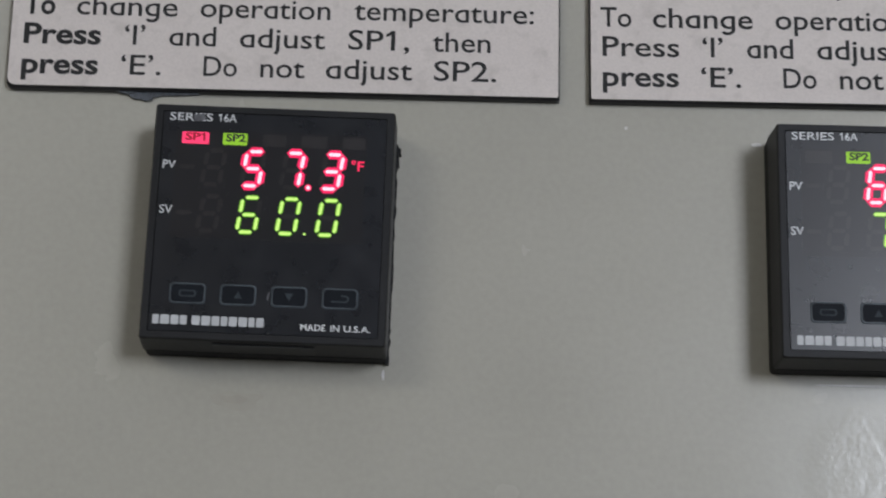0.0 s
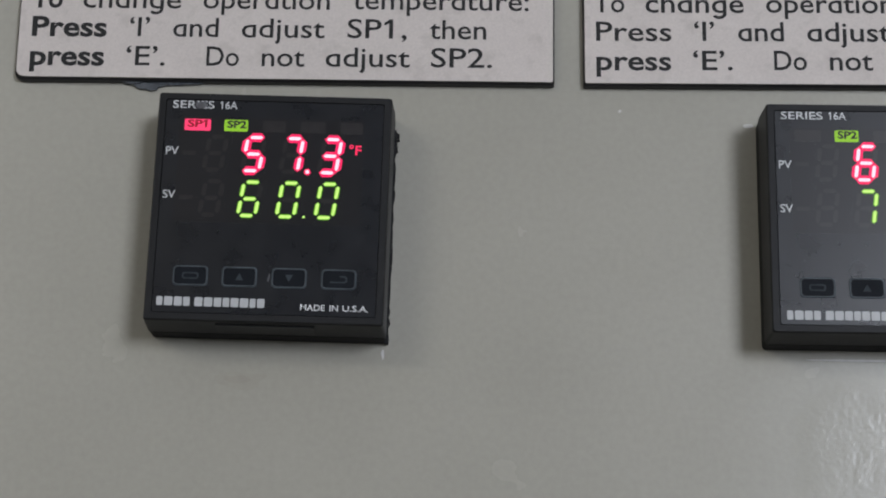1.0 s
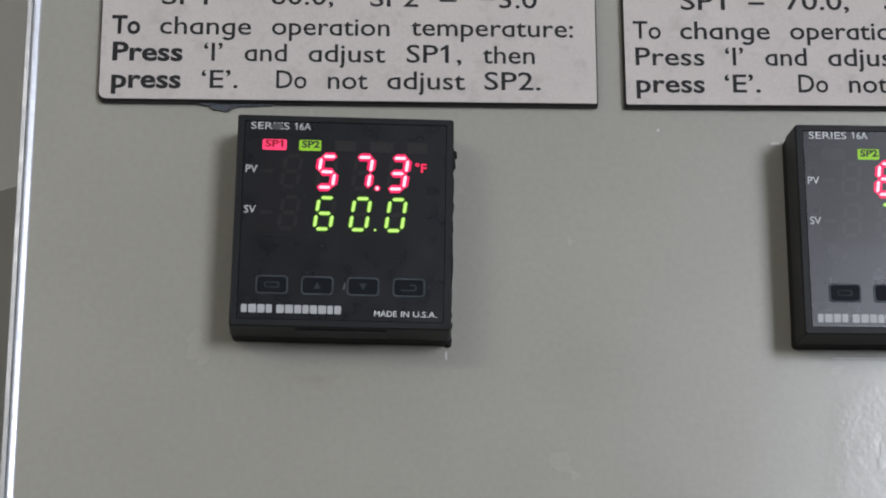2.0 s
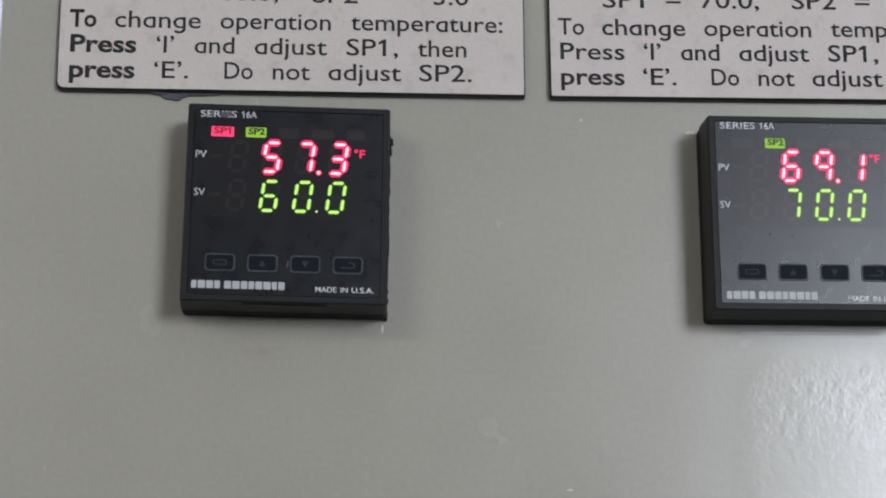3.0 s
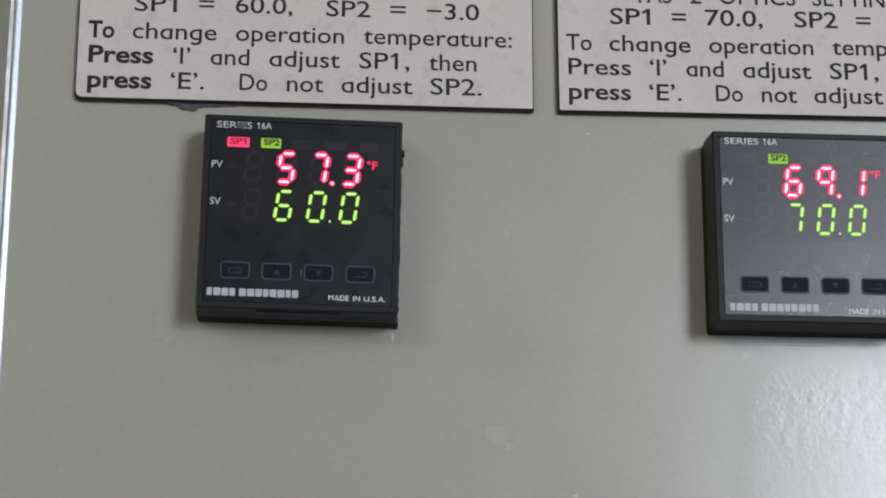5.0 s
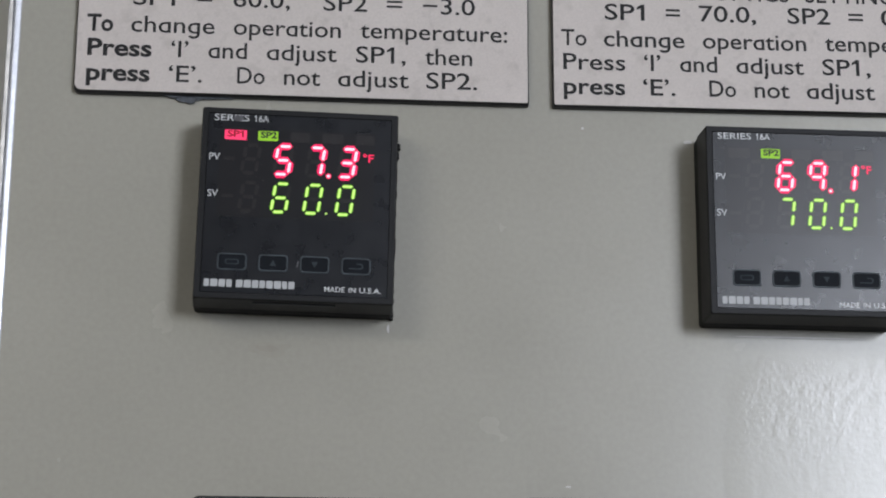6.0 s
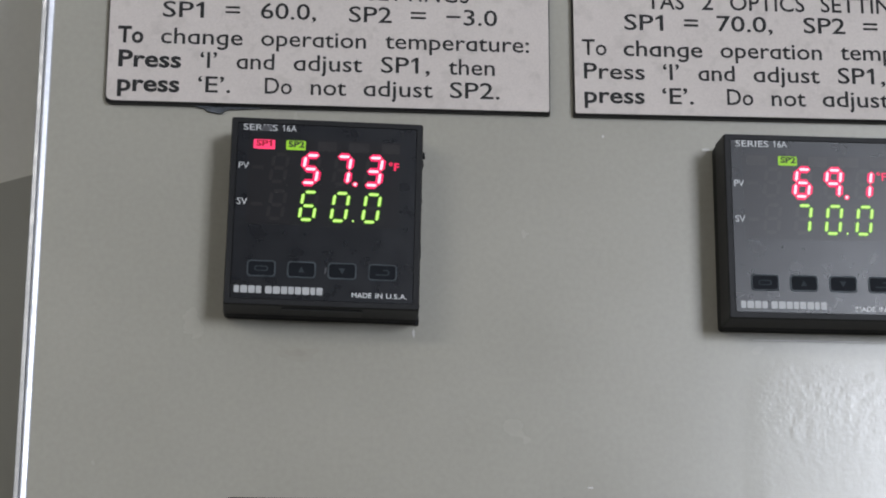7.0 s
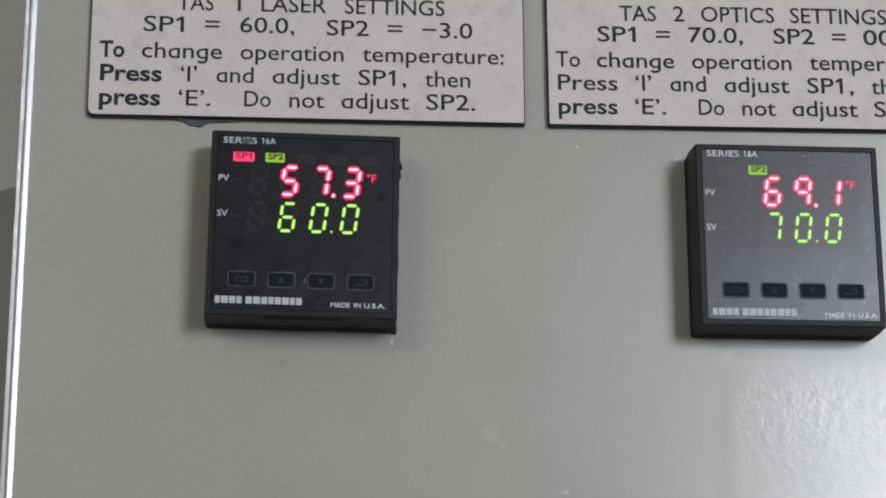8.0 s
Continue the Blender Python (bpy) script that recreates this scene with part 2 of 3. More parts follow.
def flagged(mesh, text, offset):
    """Gives each figure 1 of a word the slanted flag that the engraver's figure has."""
    bm = bmesh.new()
    bm.from_mesh(mesh)
    for i, c in enumerate(text):
        if c == "1":
            upto = glyphs(text[:i + 1], offset)
            right = max(v.co.x for v in upto.vertices)
            top = max(v.co.y for v in upto.vertices if v.co.x > right - 0.02)
            bpy.data.meshes.remove(upto)
            bar = glyphs("1", offset)
            left = right - (max(v.co.x for v in bar.vertices) - min(v.co.x for v in bar.vertices))
            bpy.data.meshes.remove(bar)
            w = 0.085 + 2 * offset
            bm.faces.new([bm.verts.new((x, y, 0)) for x, y in ((left, top - 0.02), (left - 0.13, top - 0.13), (left - 0.13, top - 0.13 - w), (left, top - 0.06 - w))])
    bm.to_mesh(mesh)
    bm.free()


def reach(mesh):
    return max(v.co.x for v in mesh.vertices)


def engraved(text, offset):
    """A word as the engraver cuts it: the built-in letters, with an a and a g made of a bowl and a plain stem."""
    out, before = bmesh.new(), ""
    bar = reach(glyphs("l", 0))
    for c in text:
        shift = reach(glyphs(before + "l", 0)) - bar
        shape = "q" if c in "ag" else c
        mesh = glyphs(shape, offset)
        if c in "ag":
            right, w = reach(mesh), 0.089 + 2 * offset
            foot = -offset if c == "a" else -0.03
            for v in mesh.vertices:
                v.co.y = max(v.co.y, foot) if v.co.y < -0.06 else v.co.y
        for v in mesh.vertices:
            v.co.x += shift
        out.from_mesh(mesh)
        bpy.data.meshes.remove(mesh)
        if c == "g":
            mid, rx, ry = right - w / 2 - 0.165 + shift, 0.165, 0.15
            pairs = []
            for k in range(9):
                a = -radians(148) * k / 8
                pairs.append([out.verts.new((mid + (rx + d) * math.cos(a), foot + (ry + d) * math.sin(a), 0)) for d in (w / 2, -w / 2)])
            for p, q in zip(pairs, pairs[1:]):
                out.faces.new((p[0], p[1], q[1], q[0]))
        before += shape
    mesh = bpy.data.meshes.new("word")
    out.to_mesh(mesh)
    out.free()
    return mesh


def lettering(name, words, mat, parent, y, cap, weight=0.0, bold=0.03, label=""):
    """Words (text, x0, x1, baseline, heavy) in mm as one printed or engraved line."""
    bm = bmesh.new()
    for text, x0, x1, z, heavy in words:
        mesh = (engraved if mat is ENGRAVED else glyphs)(text, weight + (bold if heavy else 0.0))
        if "1" in text:
            flagged(mesh, text, weight + (bold if heavy else 0.0))
        xs = [v.co.x for v in mesh.vertices]
        lo, hi = min(xs), max(xs)
        sx, sz = (x1 - x0) / (hi - lo) * MM, cap / CAP * MM
        for v in mesh.vertices:
            v.co = ((v.co.x - lo) * sx + x0 * MM, y, z * MM + v.co.y * sz)
        bm.from_mesh(mesh)
        bpy.data.meshes.remove(mesh)
    for f in bm.faces:
        f.normal_update()
        if f.normal.y > 0:
            f.normal_flip()
    mesh = bpy.data.meshes.new(name)
    bm.to_mesh(mesh)
    bm.free()
    mesh.materials.append(mat)
    ob = new(name, mesh)
    ob.parent = parent
    return tagged(ob, label)


# ---------------------------------------------------------------- room
SHADE_Z = 1.4262
X0, X1, Y0, Y1, ZC = -2.2, 3.0, WALL_S, 0.05, 2.40
structure("floor", box(bmesh.new(), X0 - 0.1, X1 + 0.1, Y0 - 0.1, Y1 + 0.1, -0.1, 0), FLOOR, "grey vinyl floor of the equipment room", "floor")
structure("ceiling", box(bmesh.new(), X0 - 0.1, X1 + 0.1, Y0 - 0.1, Y1 + 0.1, ZC, ZC + 0.1), CEIL, "plain white painted ceiling", "ceiling")
structure("wall_north", box(bmesh.new(), X0 - 0.1, X1 + 0.1, Y1, Y1 + 0.12, 0, ZC), WALL_N, "light grey painted wall behind the control enclosure", "wall")
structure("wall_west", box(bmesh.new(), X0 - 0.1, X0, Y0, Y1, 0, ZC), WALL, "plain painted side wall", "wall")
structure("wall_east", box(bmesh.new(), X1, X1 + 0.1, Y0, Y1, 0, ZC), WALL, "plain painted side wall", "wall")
bm = bmesh.new()
box(bm, X0 - 0.1, WIN[0], Y0 - 0.15, Y0, 0, ZC)
box(bm, WIN[1], X1 + 0.1, Y0 - 0.15, Y0, 0, ZC)
box(bm, WIN[0], WIN[1], Y0 - 0.15, Y0, 0, WIN[2])
box(bm, WIN[0], WIN[1], Y0 - 0.15, Y0, WIN[3], ZC)
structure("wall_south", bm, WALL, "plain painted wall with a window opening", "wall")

# board added as the wall's shadowed lower part; its slant is the shadow's edge
structure("trim", solid([(-0.40, 1.10), (-0.055, 1.10), (-0.055, SHADE_Z + 0.008), (-0.40, SHADE_Z - 0.10)], Y1, Y1 - 0.004), WALL_SHADE, "dark grey sloping board standing in for a shadow on the wall", "trim")

lamp = thing("ceiling_light", pose(*LAMP), "white fluorescent ceiling light under the ceiling", "lamp")
bm = box(bmesh.new(), -0.64, 0.64, -0.59, 0.59, -0.04, ZC - LAMP[2])
bmesh.ops.bevel(bm, geom=bm.edges[:], offset=0.006, segments=2, affect="EDGES")
part("housing", bm, LAMP_WHITE, lamp)

# ---------------------------------------------------------------- control enclosure
EX0, EX1, EZ0, EZ1 = -0.0752, 0.42, 1.08, 1.525
enclosure = thing("control_enclosure", pose(0, 0, 0), "grey enamelled sheet-metal control enclosure on the wall", "enclosure")
bm = bmesh.new()
# front sheet with a rolled left edge
R = 0.0030
profile = [(EX1, 0.0), (EX0 + R + 0.0004, 0.0), (EX0 + R + 0.0004, 0.0016), (EX1, 0.0016)]
a = [bm.verts.new((x, y, EZ0)) for x, y in profile]
b = [bm.verts.new((x, y, EZ1)) for x, y in profile]
bm.faces.new(a), bm.faces.new(b)
for i in range(4):
    bm.faces.new((a[i - 1], a[i], b[i], b[i - 1]))
part("front_panel", bm, GREY, enclosure, "scuffed grey enamelled front panel")
bm = bmesh.new()
# a low bead beside a sloping rolled edge, with a fine groove between them
outline = [(EX0 + x * MM, y * MM) for x, y in ((3.4, -0.02), (3.1, -0.03), (2.2, -0.28), (1.95, -0.33), (1.7, -0.33), (1.5, -0.22), (1.42, 0.1), (1.34, -0.22), (1.2, -0.36), (0.25, -0.16), (0.06, -0.04))]
outline += [(EX0, 0.0005), (EX0, 0.018), (EX0 + 0.0012, 0.018), (EX0 + 0.0012, R), (EX0 + R, 0.0014)]
a = [bm.verts.new((x, y, EZ0)) for x, y in outline]
b = [bm.verts.new((x, y, EZ1)) for x, y in outline]
bm.faces.new(a), bm.faces.new(b)
for i in range(len(a)):
    bm.faces.new((a[i - 1], a[i], b[i], b[i - 1]))
part("edge_strip", bm, EDGE, enclosure, "bright worn metal edge")
part("body", box(bmesh.new(), EX0 + 0.014, EX1, 0.0018, Y1 + 0.001, EZ0 + 0.01, EZ1 - 0.01), GREY, enclosure)

# repainted patch: a lumpy brushed-on coat that fades out at a wandering border
PX0, PX1, PZ0, PZ1, STEP = 0.0985, 0.200, 1.290, 1.375, 0.00032
cols, rows_ = int((PX1 - PX0) / STEP), int((PZ1 - PZ0) / STEP)
verts, faces = [], []
for j in range(rows_ + 1):
    z = PZ0 + j * STEP
    border = 0.1030 + 0.0016 * noise.noise((z * 90, 1, 0)) + 0.0007 * noise.noise((z * 700, 5, 0)) + 0.006 * max(0.0, (z - 1.353) / 0.014) ** 2
    for i in range(cols + 1):
        x = PX0 + i * STEP
        crest = 1.3715 + 0.002 * noise.noise((x * 150, 9, 0)) + 0.001 * noise.noise((x * 600, 3, 0))
        side = min(1.0, max(0.0, (x - border) / 0.0090))
        top = min(1.0, max(0.0, (crest - z) / 0.011))
        lump = noise.noise((x * 1500, z * 1150, 2)) + 0.7 * noise.noise((x * 2500, z * 2200, 7)) + 0.8 * noise.noise((x * 420, z * 360, 4))
        fade = 0.80 + 0.20 * min(1.0, max(0.0, (x - border) / 0.030))
        rough = (0.000009 + 0.000014 * min(1.0, max(0.0, (z - 1.335) / 0.02))) * fade
        verts.append((x, 0.00002 - 0.00004 * min(side, top) - rough * lump * side * top - 0.00001 * side * top, z))
for j in range(rows_):
    for i in range(cols):
        a = j * (cols + 1) + i
        faces.append((a, a + 1, a + cols + 2, a + cols + 1))
mesh = bpy.data.meshes.new("repainted_patch")
mesh.from_pydata(verts, [], faces)
for f in mesh.polygons:
    f.use_smooth = True
mesh.materials.append(PEEL)
patch = tagged(new("repainted_patch", mesh), "rough orange-peel patch of repainted enamel")
patch.parent = enclosure


def blob(cx, cz, w, h, y, seed, count=18, rough=0.35, bm=None):
    pts = []
    for k in range(count):
        a = 2 * math.pi * k / count
        s = 1 + rough * noise.noise((math.cos(a) * 1.7 + seed, math.sin(a) * 1.7, seed * 3.1))
        pts.append((cx + w / 2 * s * math.cos(a), cz + h / 2 * s * math.sin(a)))
    return solid(pts, 0.0001, y, bm)


# fourth mark paints a glint on the paint lip, fifth the pale cut-out edge
for x, z, w, h, s in ((0.0675, 1.3335, 0.0016, 0.0004, 2), (0.0722, 1.4262, 0.0007, 0.0006, 4), (0.0228, 1.3722, 0.0006, 0.0022, 6), (0.0995, 1.4232, 0.0022, 0.0009, 8), (0.126, 1.3722, 0.034, 0.0005, 11)):
    part("chip_or_glint", blob(x, z, w, h, -0.00012, s), CHIP_GLINT, enclosure, "pale chip, painted glint or cut-out edge in the enamel")

for x, z, w, h, y, seed, mat in ((-6.4, 1366.4, 11.0, 3.6, -0.04, 3, STAIN), (-6.9, 1366.6, 6.0, 1.6, -0.07, 7, STAIN_CORE)):
    bm = bmesh.new()
    turn = [2 * math.pi * k / 28 for k in range(28)]
    spread = [1 + 0.5 * noise.noise((math.cos(a) * 1.6 + seed, math.sin(a) * 1.6, seed)) for a in turn]
    bm.faces.new([bm.verts.new(((x + w / 2 * q * math.cos(a)) * MM, y * MM, (z + h / 2 * q * math.sin(a)) * MM)) for a, q in zip(turn, spread)])
    part("stain", bm, mat, enclosure, "faint brown stain on the enamel")

# ---------------------------------------------------------------- engraved label plates
COMMON = [
    [("To", -54.9, -48.3, 1447.4, 1), ("change", -43.8, -22.6, 1447.4, 0), ("operation", -17.8, 9.6, 1447.5, 0), ("temperature:", 14.6, 52.6, 1447.7, 0)],
    [("Press", -54.5, -38.3, 1440.8, 1), ("\u2018I\u2019", -33.4, -29.1, 1440.9, 0), ("and", -24.0, -14.2, 1440.9, 0), ("adjust", -9.2, 8.7, 1440.9, 0), ("SP1,", 13.6, 26.4, 1441.0, 0), ("then", 31.3, 43.5, 1441.0, 0)],
    [("press", -54.5, -38.5, 1434.1, 1), ("\u2018E\u2019.", -33.8, -25.4, 1434.2, 0), ("Do", -16.5, -9.5, 1434.3, 0), ("not", -4.6, 4.6, 1434.3, 0), ("adjust", 9.1, 27.2, 1434.4, 0), ("SP2.", 31.7, 44.8, 1434.5, 0)],
]
TOP_A = [
    [("TAS", -34.7, -25.2, 1461.2, 0), ("1", -19.8, -18.0, 1461.3, 0), ("LASER", -12.5, 4.9, 1461.3, 0), ("SETTINGS", 9.8, 36.7, 1461.3, 0)],
    [("SP1", -43.6, -32.9, 1454.9, 0), ("=", -27.3, -23.5, 1455.1, 0), ("60.0,", -18.1, -3.6, 1455.2, 0), ("SP2", 5.0, 16.3, 1455.0, 0), ("=", 21.3, 25.3, 1455.1, 0), ("\u22123.0", 30.7, 44.2, 1455.0, 0)],
]
TOP_B = [
    [("TAS", -37.2, -27.1, 1461.3, 0), ("2", -22.4, -19.3, 1461.4, 0), ("OPTICS", -14.7, 5.6, 1461.5, 0), ("SETTINGS", 10.0, 36.9, 1461.6, 0)],
    [("SP1", -43.4, -32.9, 1455.2, 0), ("=", -27.3, -23.5, 1455.3, 0), ("70.0,", -18.5, -3.4, 1455.4, 0), ("SP2", 5.0, 16.4, 1455.5, 0), ("=", 21.3, 25.2, 1455.5, 0), ("00.0", 30.0, 44.2, 1455.6, 0)],
]
PLATE_Z = 1451.4


def label_plate(cx, shift, tops, bold, corner, label, tilt=0.0, lift=0.0, weight=0.006, rise=0.1):
    w, h, t, e = 0.1158, 0.0402, 0.0024, 0.0006
    ob = thing("label_plate", pose(cx * MM, 0, (PLATE_Z + lift) * MM, 0, tilt, 0), label, "label plate", "engraved label plates")
    bm = bmesh.new()
    loft(bm, [(0.0, w, h, corner), (-t + e + 0.0003, w, h, corner), (-t + 0.0003, w - 1.2 * e, h - 1.6 * e, corner)], seg=4)
    part("core", bm, CORE, ob, "black laminate core showing at the edges")
    part("face", slab(w - 1.2 * e, h - 1.6 * e, -t + 0.0003, -t, corner), LAMINATE, ob, "off-white engraved laminate face")
    for line in tops + COMMON:
        words = [(s, x0 + shift, x1 + shift, z - PLATE_Z + 0.25 + (rise if line in COMMON else 0.0), hv and (bold > 0.02 or s == "press")) for s, x0, x1, z, hv in line]
        lettering("lettering", words, ENGRAVED, ob, -t - 0.00006, 4.35, weight=weight, bold=bold, label="black engraved line of lettering")
    return ob


label_plate(0.3, -0.3, TOP_A, 0.021, (0.0004, 0.0012, 0.0017, 0.0004), "off-white engraved plate with laser settings above the controller")
label_plate(122.15, -0.6, TOP_B, 0.009, 0.0005, "off-white engraved plate with optics settings above the controller", -0.35, 0.25, 0.009, 0.42)

# dried glue squeezed out under the first plate
glue = thing("glue_residue", pose(-0.0275, 0, 1.4310), "dark dried glue squeezed out under the label plate", "glue")
bm = bmesh.new()
for x, z, w, h, s in ((0.0, 0.0003, 0.013, 0.0018, 1), (-0.0014, -0.0004, 0.0050, 0.0022, 2), (0.0050, 0.0004, 0.011, 0.0012, 3), (-0.005, 0.0004, 0.004, 0.0012, 5)):
    blob(x, z, w, h, -0.0006 - 0.0001 * s, s, 22, 0.5, bm)
part("bead", bm, GLUE, glue)

# two small plates further down
for cx, lift in ((0.4, 0.0), (80.3, 0.7)):
    small = thing("name_plate", pose(cx * MM, 0, 1.3193 + lift * MM), "pale name plate with a black rim below the controllers", "label plate", "small name plates")
    bm = bmesh.new()
    loft(bm, [(0, 0.0492, 0.0206, 0.0022), (-0.0024, 0.0492, 0.0206, 0.0022), (-0.0028, 0.0486, 0.0200, 0.002)])
    part("rim", bm, CORE, small, "black rim")
    part("face", slab(0.0476, 0.0190, -0.0028, -0.0031, 0.0016), LAMINATE, small, "pale grey face")

# ---------------------------------------------------------------- temperature controllers
SEG = {"0": "abcdef", "1": "bc", "3": "abcdg", "5": "acdfg", "6": "acdefg", "7": "abc", "9": "abcfg", "8": "abcdefg", "-": "g"}
DW, DH, SLANT, ST = 4.4, 8.1, 0.13, 0.9


def segment_outline(which, grow):
    """A bar with pointed ends in mm, upright, centred on its digit."""
    w, h, s = DW / 2 - ST / 2, DH / 2 - ST / 2, ST / 2 + grow
    gap = 0.36 - grow * 0.75
    if which in "adg":
        z = {"a": h, "d": -h, "g": 0}[which]
        x0, x1 = -w + gap, w - gap
        return [(x0, z), (x0 + s * 0.85, z + s), (x1 - s * 0.85, z + s), (x1, z), (x1 - s * 0.85, z - s), (x0 + s * 0.85, z - s)]
    x = w if which in "bc" else -w
    z0, z1 = (gap, h - gap) if which in "bf" else (-h + gap, -gap)
    return [(x, z0), (x + s, z0 + s * 0.85), (x + s, z1 - s * 0.85), (x, z1), (x - s, z1 - s * 0.85), (x - s, z0 + s * 0.85)]


def slanted(pts, cx, cz):
    return [((cx + x + SLANT * z) * MM, (cz + z) * MM) for x, z in pts]


def disc(x, z, r):
    return [((x + r * math.cos(a * math.pi / 6)) * MM, (z + r * math.sin(a * math.pi / 6)) * MM) for a in range(12)]


def lit_bar(outer, inner, y):
    return solid(inner, y - 0.00003, y - 0.00006, solid(outer, y, y - 0.00003, None, 1), 0)


def digit(char, cx, cz, parent, mats, y, point=None):
    """One digit cell; its seven bars are parts, lit or dark."""
    cell = part("digit", solid(slanted([(-2.9, -4.5), (2.9, -4.5), (2.9, 4.5), (-2.9, 4.5)], cx, cz), y + 0.00002, y), SMOKED, parent)
    dot = 0.42 if mats[0] is RED else 0.26
    # the outer red layer reaches well past the bar to imitate its glow
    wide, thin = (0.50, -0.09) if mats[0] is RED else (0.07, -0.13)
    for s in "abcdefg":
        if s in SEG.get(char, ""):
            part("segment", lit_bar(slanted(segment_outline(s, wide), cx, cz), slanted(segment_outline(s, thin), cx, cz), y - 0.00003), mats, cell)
        else:
            part("dark_segment", solid(slanted(segment_outline(s, 0.0), cx, cz), y, y - 0.00002), UNLIT, cell)
    if point:
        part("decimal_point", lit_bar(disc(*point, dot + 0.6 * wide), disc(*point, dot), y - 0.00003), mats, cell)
    return cell


def controller(m, pv, sv, flags, label, smudged, led=(0, 0), side=(0, 0), foot=(0, 0), unit=(0, 0)):
    ob = thing("temperature_controller", m, label, "controller", "panel controllers")
    part("gasket", slab(0.0488, 0.0494, 0.0, -0.0046, 0.0010, 0.0, -0.0001), RUBBER, ob, "black rubber gasket")
    bm = bmesh.new()
    loft(bm, [(-0.0046, 0.0490, 0.0494, 0.0007), (-0.0132, 0.0484, 0.0487, 0.0006), (-0.0138, 0.0479, 0.0482, 0.0005), (-0.0138, 0.0453, 0.0457, 0.0004), (-0.0135, 0.0451, 0.0455, 0.0004)], seg=3)
    part("bezel", bm, PLASTIC, ob, "black moulded plastic bezel")
    if smudged:
        part("release_tab", box(bmesh.new(), -0.0098, 0.0102, -0.0118, -0.0050, -0.02475, -0.0242), PLASTIC, ob, "dark release tab under the bezel")
    YF = -0.0137
    part("overlay", slab(0.0449, 0.0453, -0.0135, YF, 0.0005), OVERLAY, ob, "black printed overlay film")
    yw = YF - 0.00003
    window = part("display_window", slab(0.0382, 0.0226, YF, yw, 0.0005, -0.0005, 0.0077), SMOKED, ob, "smoked display window")
    for k in range(4):
        for chars, cx, cz, mats in ((pv, -11.8 + led[0], 11.2 + led[1], (RED, RED_HALO)), (sv, -12.05 + led[0], 1.55 + led[1], (GREEN, GREEN_EDGE))):
            char = chars[k]
            digit(char, cx + 7.9 * k, cz, ob, mats, yw - 0.00003, point=(cx + 7.9 * k + 3.35, cz - DH / 2 + 0.5) if k == 2 else None)
    for cz in (11.2, 1.6):
        part("unlit_sign", solid(slanted([(-1.4, -0.4), (1.4, -0.4), (1.4, 0.4), (-1.4, 0.4)], -17.2, cz), yw, yw - 0.00002), UNLIT, window, "faint unlit minus sign")
    lettering("unit_mark", [("\u00b0F", 15.7 + unit[0], 18.3 + unit[0], 11.6 + unit[1], 0)], RED_MARK, window, yw - 0.00006, 2.0, weight=0.02, label="small red lit unit mark")
    for k, (x0, x1) in enumerate(((-18.5, -13.1), (-10.3, -5.4), (-2.3, 2.4), (5.5, 10.7), (13.8, 18.4))):
        word = ("SP1", "SP2", "", "", "")[k]
        lit = word in flags and word
        mat = {"SP1": RED_FLAG, "SP2": GREEN_FLAG}[word] if lit else UNLIT
        flag = part("flag_lamp" if lit else "unlit_flag", slab((x1 - x0) * MM, 0.0025, yw, yw - 0.00003, 0.0003, (x0 + x1) / 2 * MM, 0.0173), mat, window)
        if lit:
            lettering("flag_print", [(word, x0 + 0.6, x1 - (0.7 if word == "SP1" else 0.3), 16.8, 0)], RED_PRINT_GLOW if word == "SP1" else FLAG_INK, flag, yw - 0.00006, 1.5, weight=0.035)
    yt = YF - 0.00004
    lettering("series_print", [("SERIES", -21.2, -12.6, 20.9, 0), ("16A", -11.4, -7.8, 20.9, 0)], INK, ob, yt, 1.62, weight=0.008)
    lettering("pv_print", [("PV", -22.0 + side[0], -19.4 + side[0], 10.7 + side[1], 0)], INK, ob, yt, 1.7, weight=0.006)
    lettering("sv_print", [("SV", -22.0 + side[0], -19.4 + side[0], 1.3 + side[1], 0)], INK, ob, yt, 1.7, weight=0.006)
    lettering("origin_print", [(s, x0 + 1.6 * foot[0], x1 + 1.6 * foot[0], -21.6 + foot[1], 0) for s, x0, x1 in (("MADE", 7.4, 12.3), ("IN", 13.3, 15.0), ("U.S.A.", 15.9, 21.1))], FOOT_INK, ob, yt, 1.25, weight=0.004)
    # maker's mark as plain blocks
    x = -21.7 + foot[0]
    for w, gap in ((1.25, 0.3), (1.75, 0.25), (1.6, 0.25), (1.35, 0.95), (1.65, 0.25), (1.75, 0.25), (1.55, 0.25), (1.35, 0.25), (1.6, 0.25), (1.75, 0.25), (1.2, 0.3), (1.5, 0)):
        part("mark_block", slab(w * MM, 0.0019, YF, yt, 0.0003, (x + w / 2) * MM, -0.0204 + foot[1] * MM), MARK, ob)
        x += w + gap
    # keys
    for k, cx in enumerate((-15.2, -5.25, 4.8, 14.85)):
        c, cz = (cx + 0.6 * foot[0]) * MM, -0.0150
        bm = bmesh.new()
        loft(bm, [(YF, 0.0072, 0.0043, 0.0009), (YF - 0.00022, 0.0068, 0.0039, 0.0008), (YF - 0.00022, 0.0065, 0.0036, 0.0007), (YF - 0.00005, 0.0064, 0.0035, 0.0007)], c, cz, 4)
        key = part("key", bm, KEY_RIM, ob, "embossed membrane key")
        part("key_face", slab(0.0064, 0.0035, YF - 0.00004, YF - 0.00010, 0.0007, c, cz), BUTTON, key)
        ys = YF - 0.00010
        if k in (1, 2):
            s = 1 if k == 1 else -1
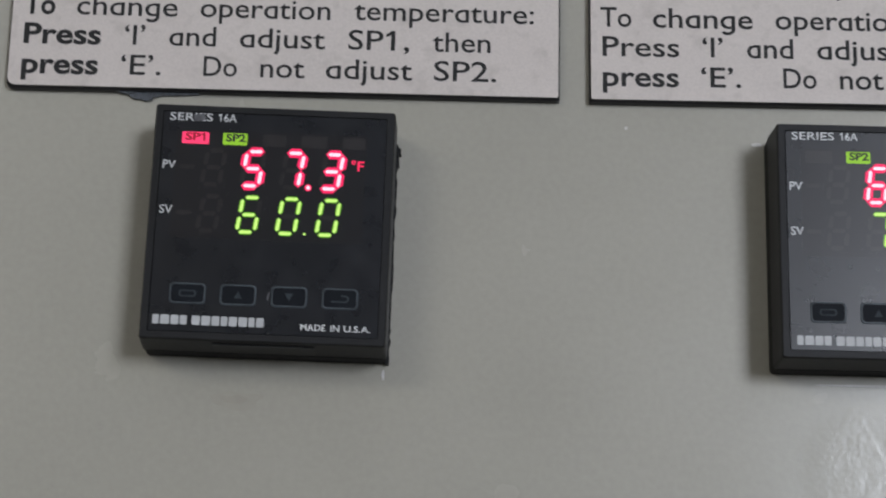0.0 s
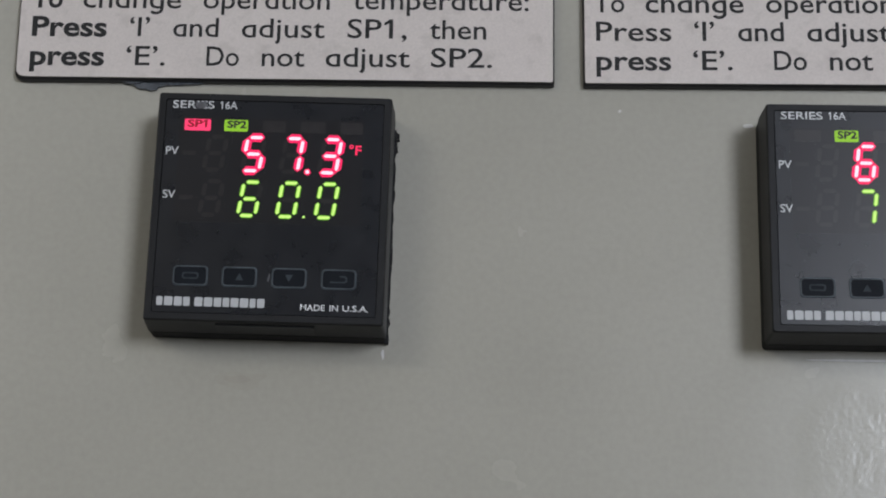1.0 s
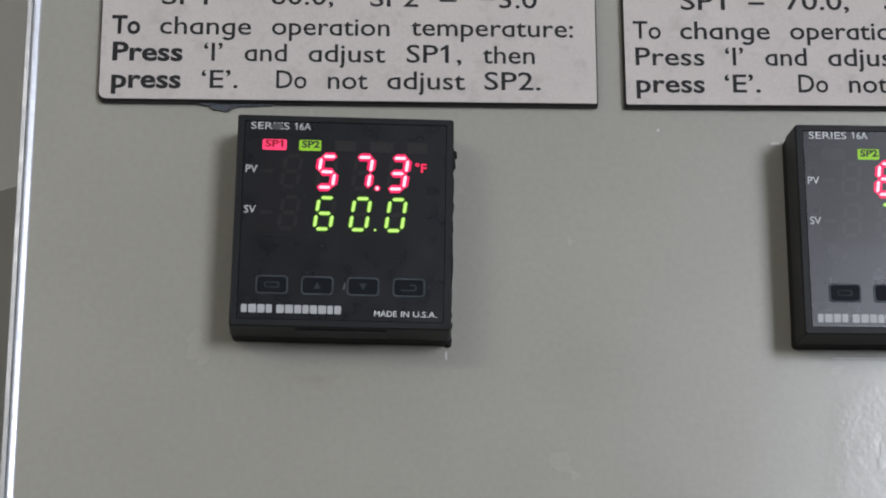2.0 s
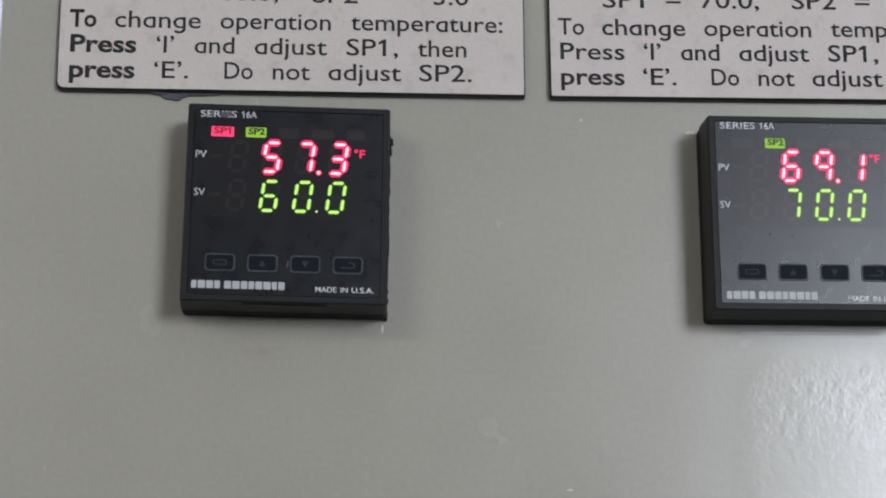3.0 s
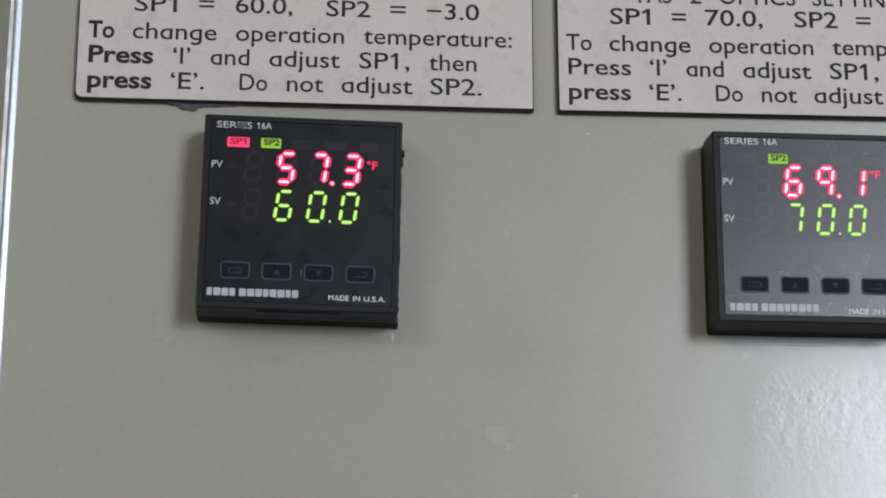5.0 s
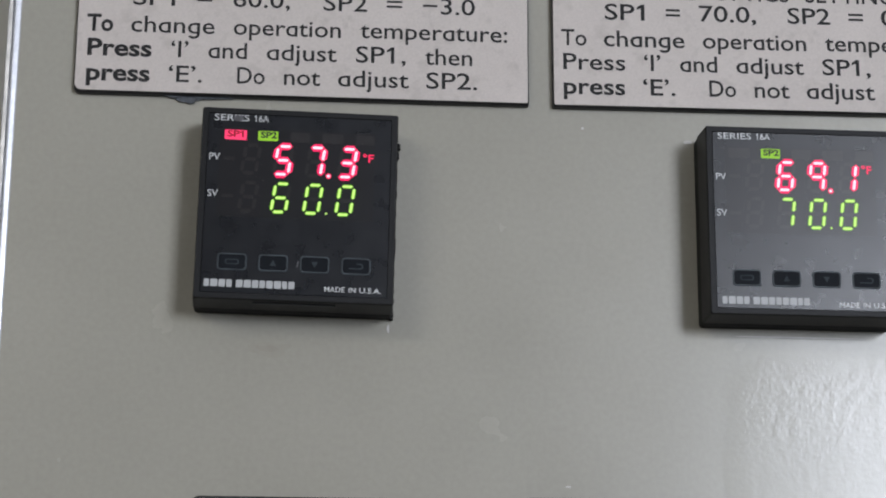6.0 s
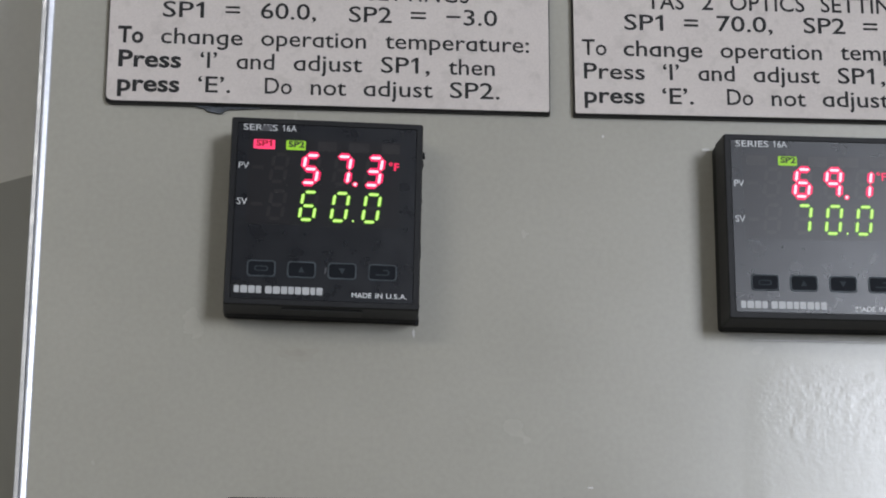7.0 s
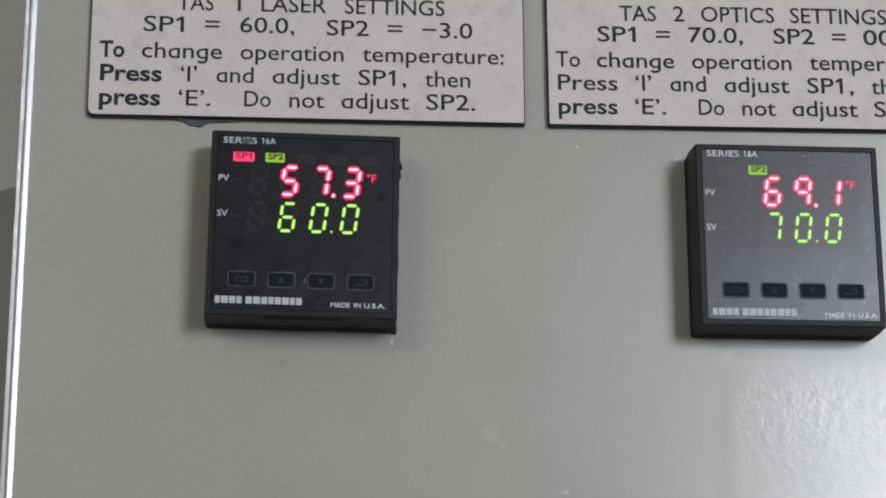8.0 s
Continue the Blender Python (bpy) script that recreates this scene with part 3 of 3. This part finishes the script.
            bm = solid([(c - 0.0008, cz - 0.0007 * s), (c + 0.0008, cz - 0.0007 * s), (c, cz + 0.0008 * s)], ys, ys - 0.00003)
        elif k == 3:
            hook = [(-1.7, -0.75), (1.3, -0.75), (1.75, -0.35), (1.75, 0.35), (1.3, 0.75), (0.2, 0.75), (0.2, 0.45), (1.15, 0.45), (1.4, 0.2), (1.4, -0.2), (1.15, -0.45), (-1.7, -0.45)]
            bm = solid([(c + x * MM, cz + z * MM) for x, z in hook], ys, ys - 0.00003)
        else:
            bm = bmesh.new()
            loft(bm, [(ys, 0.0034, 0.0014, 0.0005), (ys - 0.00003, 0.0034, 0.0014, 0.0005), (ys - 0.00003, 0.0027, 0.0008, 0.0003), (ys, 0.0027, 0.0008, 0.0003)], c, cz, 3, caps=False)
        part("key_symbol", bm, KEY_MARK, key)
    if smudged:
        part("smudge", blob(-0.0151, 0.0217, 0.0024, 0.0018, YF - 0.00006, 3, 16, 0.6), SMUDGE, ob, "grey smudge across the print")
        for z, w, h, s in ((0.0200, 0.0020, 0.0022, 1), (0.0178, 0.0012, 0.0030, 5), (-0.006, 0.0008, 0.006, 8)):
            part("sealant", blob(0.0245, z, w, h, -0.002, s, 14, 0.8), RUBBER, ob, "black sealant squeezed out beside the bezel")
        run = [(0.0241 + 0.0007 + 0.00035 * noise.noise((k * 0.9, 4, 1)) + 0.00025 * noise.noise((k * 2.3, 8, 1)), 0.0215 - 0.0465 * k / 40) for k in range(41)]
        part("sealant", solid([(0.0239, 0.0215)] + run + [(0.0239, -0.0250)], 0.0, -0.0017), RUBBER, ob, "black sealant squeezed out beside the bezel")
    else:
        part("scratch", solid([(-0.0211, -0.0101), (-0.0199, -0.0107), (-0.01995, -0.01085), (-0.02115, -0.01025)], YF, YF - 0.00003), RUBBER, ob, "short dark scratch")
    if smudged:
        part("scratch", solid([(0.0004, -0.0158), (0.0007, -0.0142), (0.0010, -0.0142), (0.0007, -0.0158)], YF, YF - 0.00003), SMUDGE, ob, "short pale scratch")
    return ob


controller(pose(-0.00046, 0, 1.39962) @ pose(0, 0, 0, 0, 0.95, 0), " 573", " 600", ("SP1", "SP2"), "black panel temperature controller with smudged print reading 57.3", True)
controller(pose(0.1255, 0, 1.3990) @ pose(0, 0, 0, 0, 0.05, 0), " 691", " 700", ("SP2",), "black panel temperature controller with clean print reading 69.1", False, (-0.2, 0.3), (0.1, -0.5), (0.5, -0.35), (-0.5, 1.1))
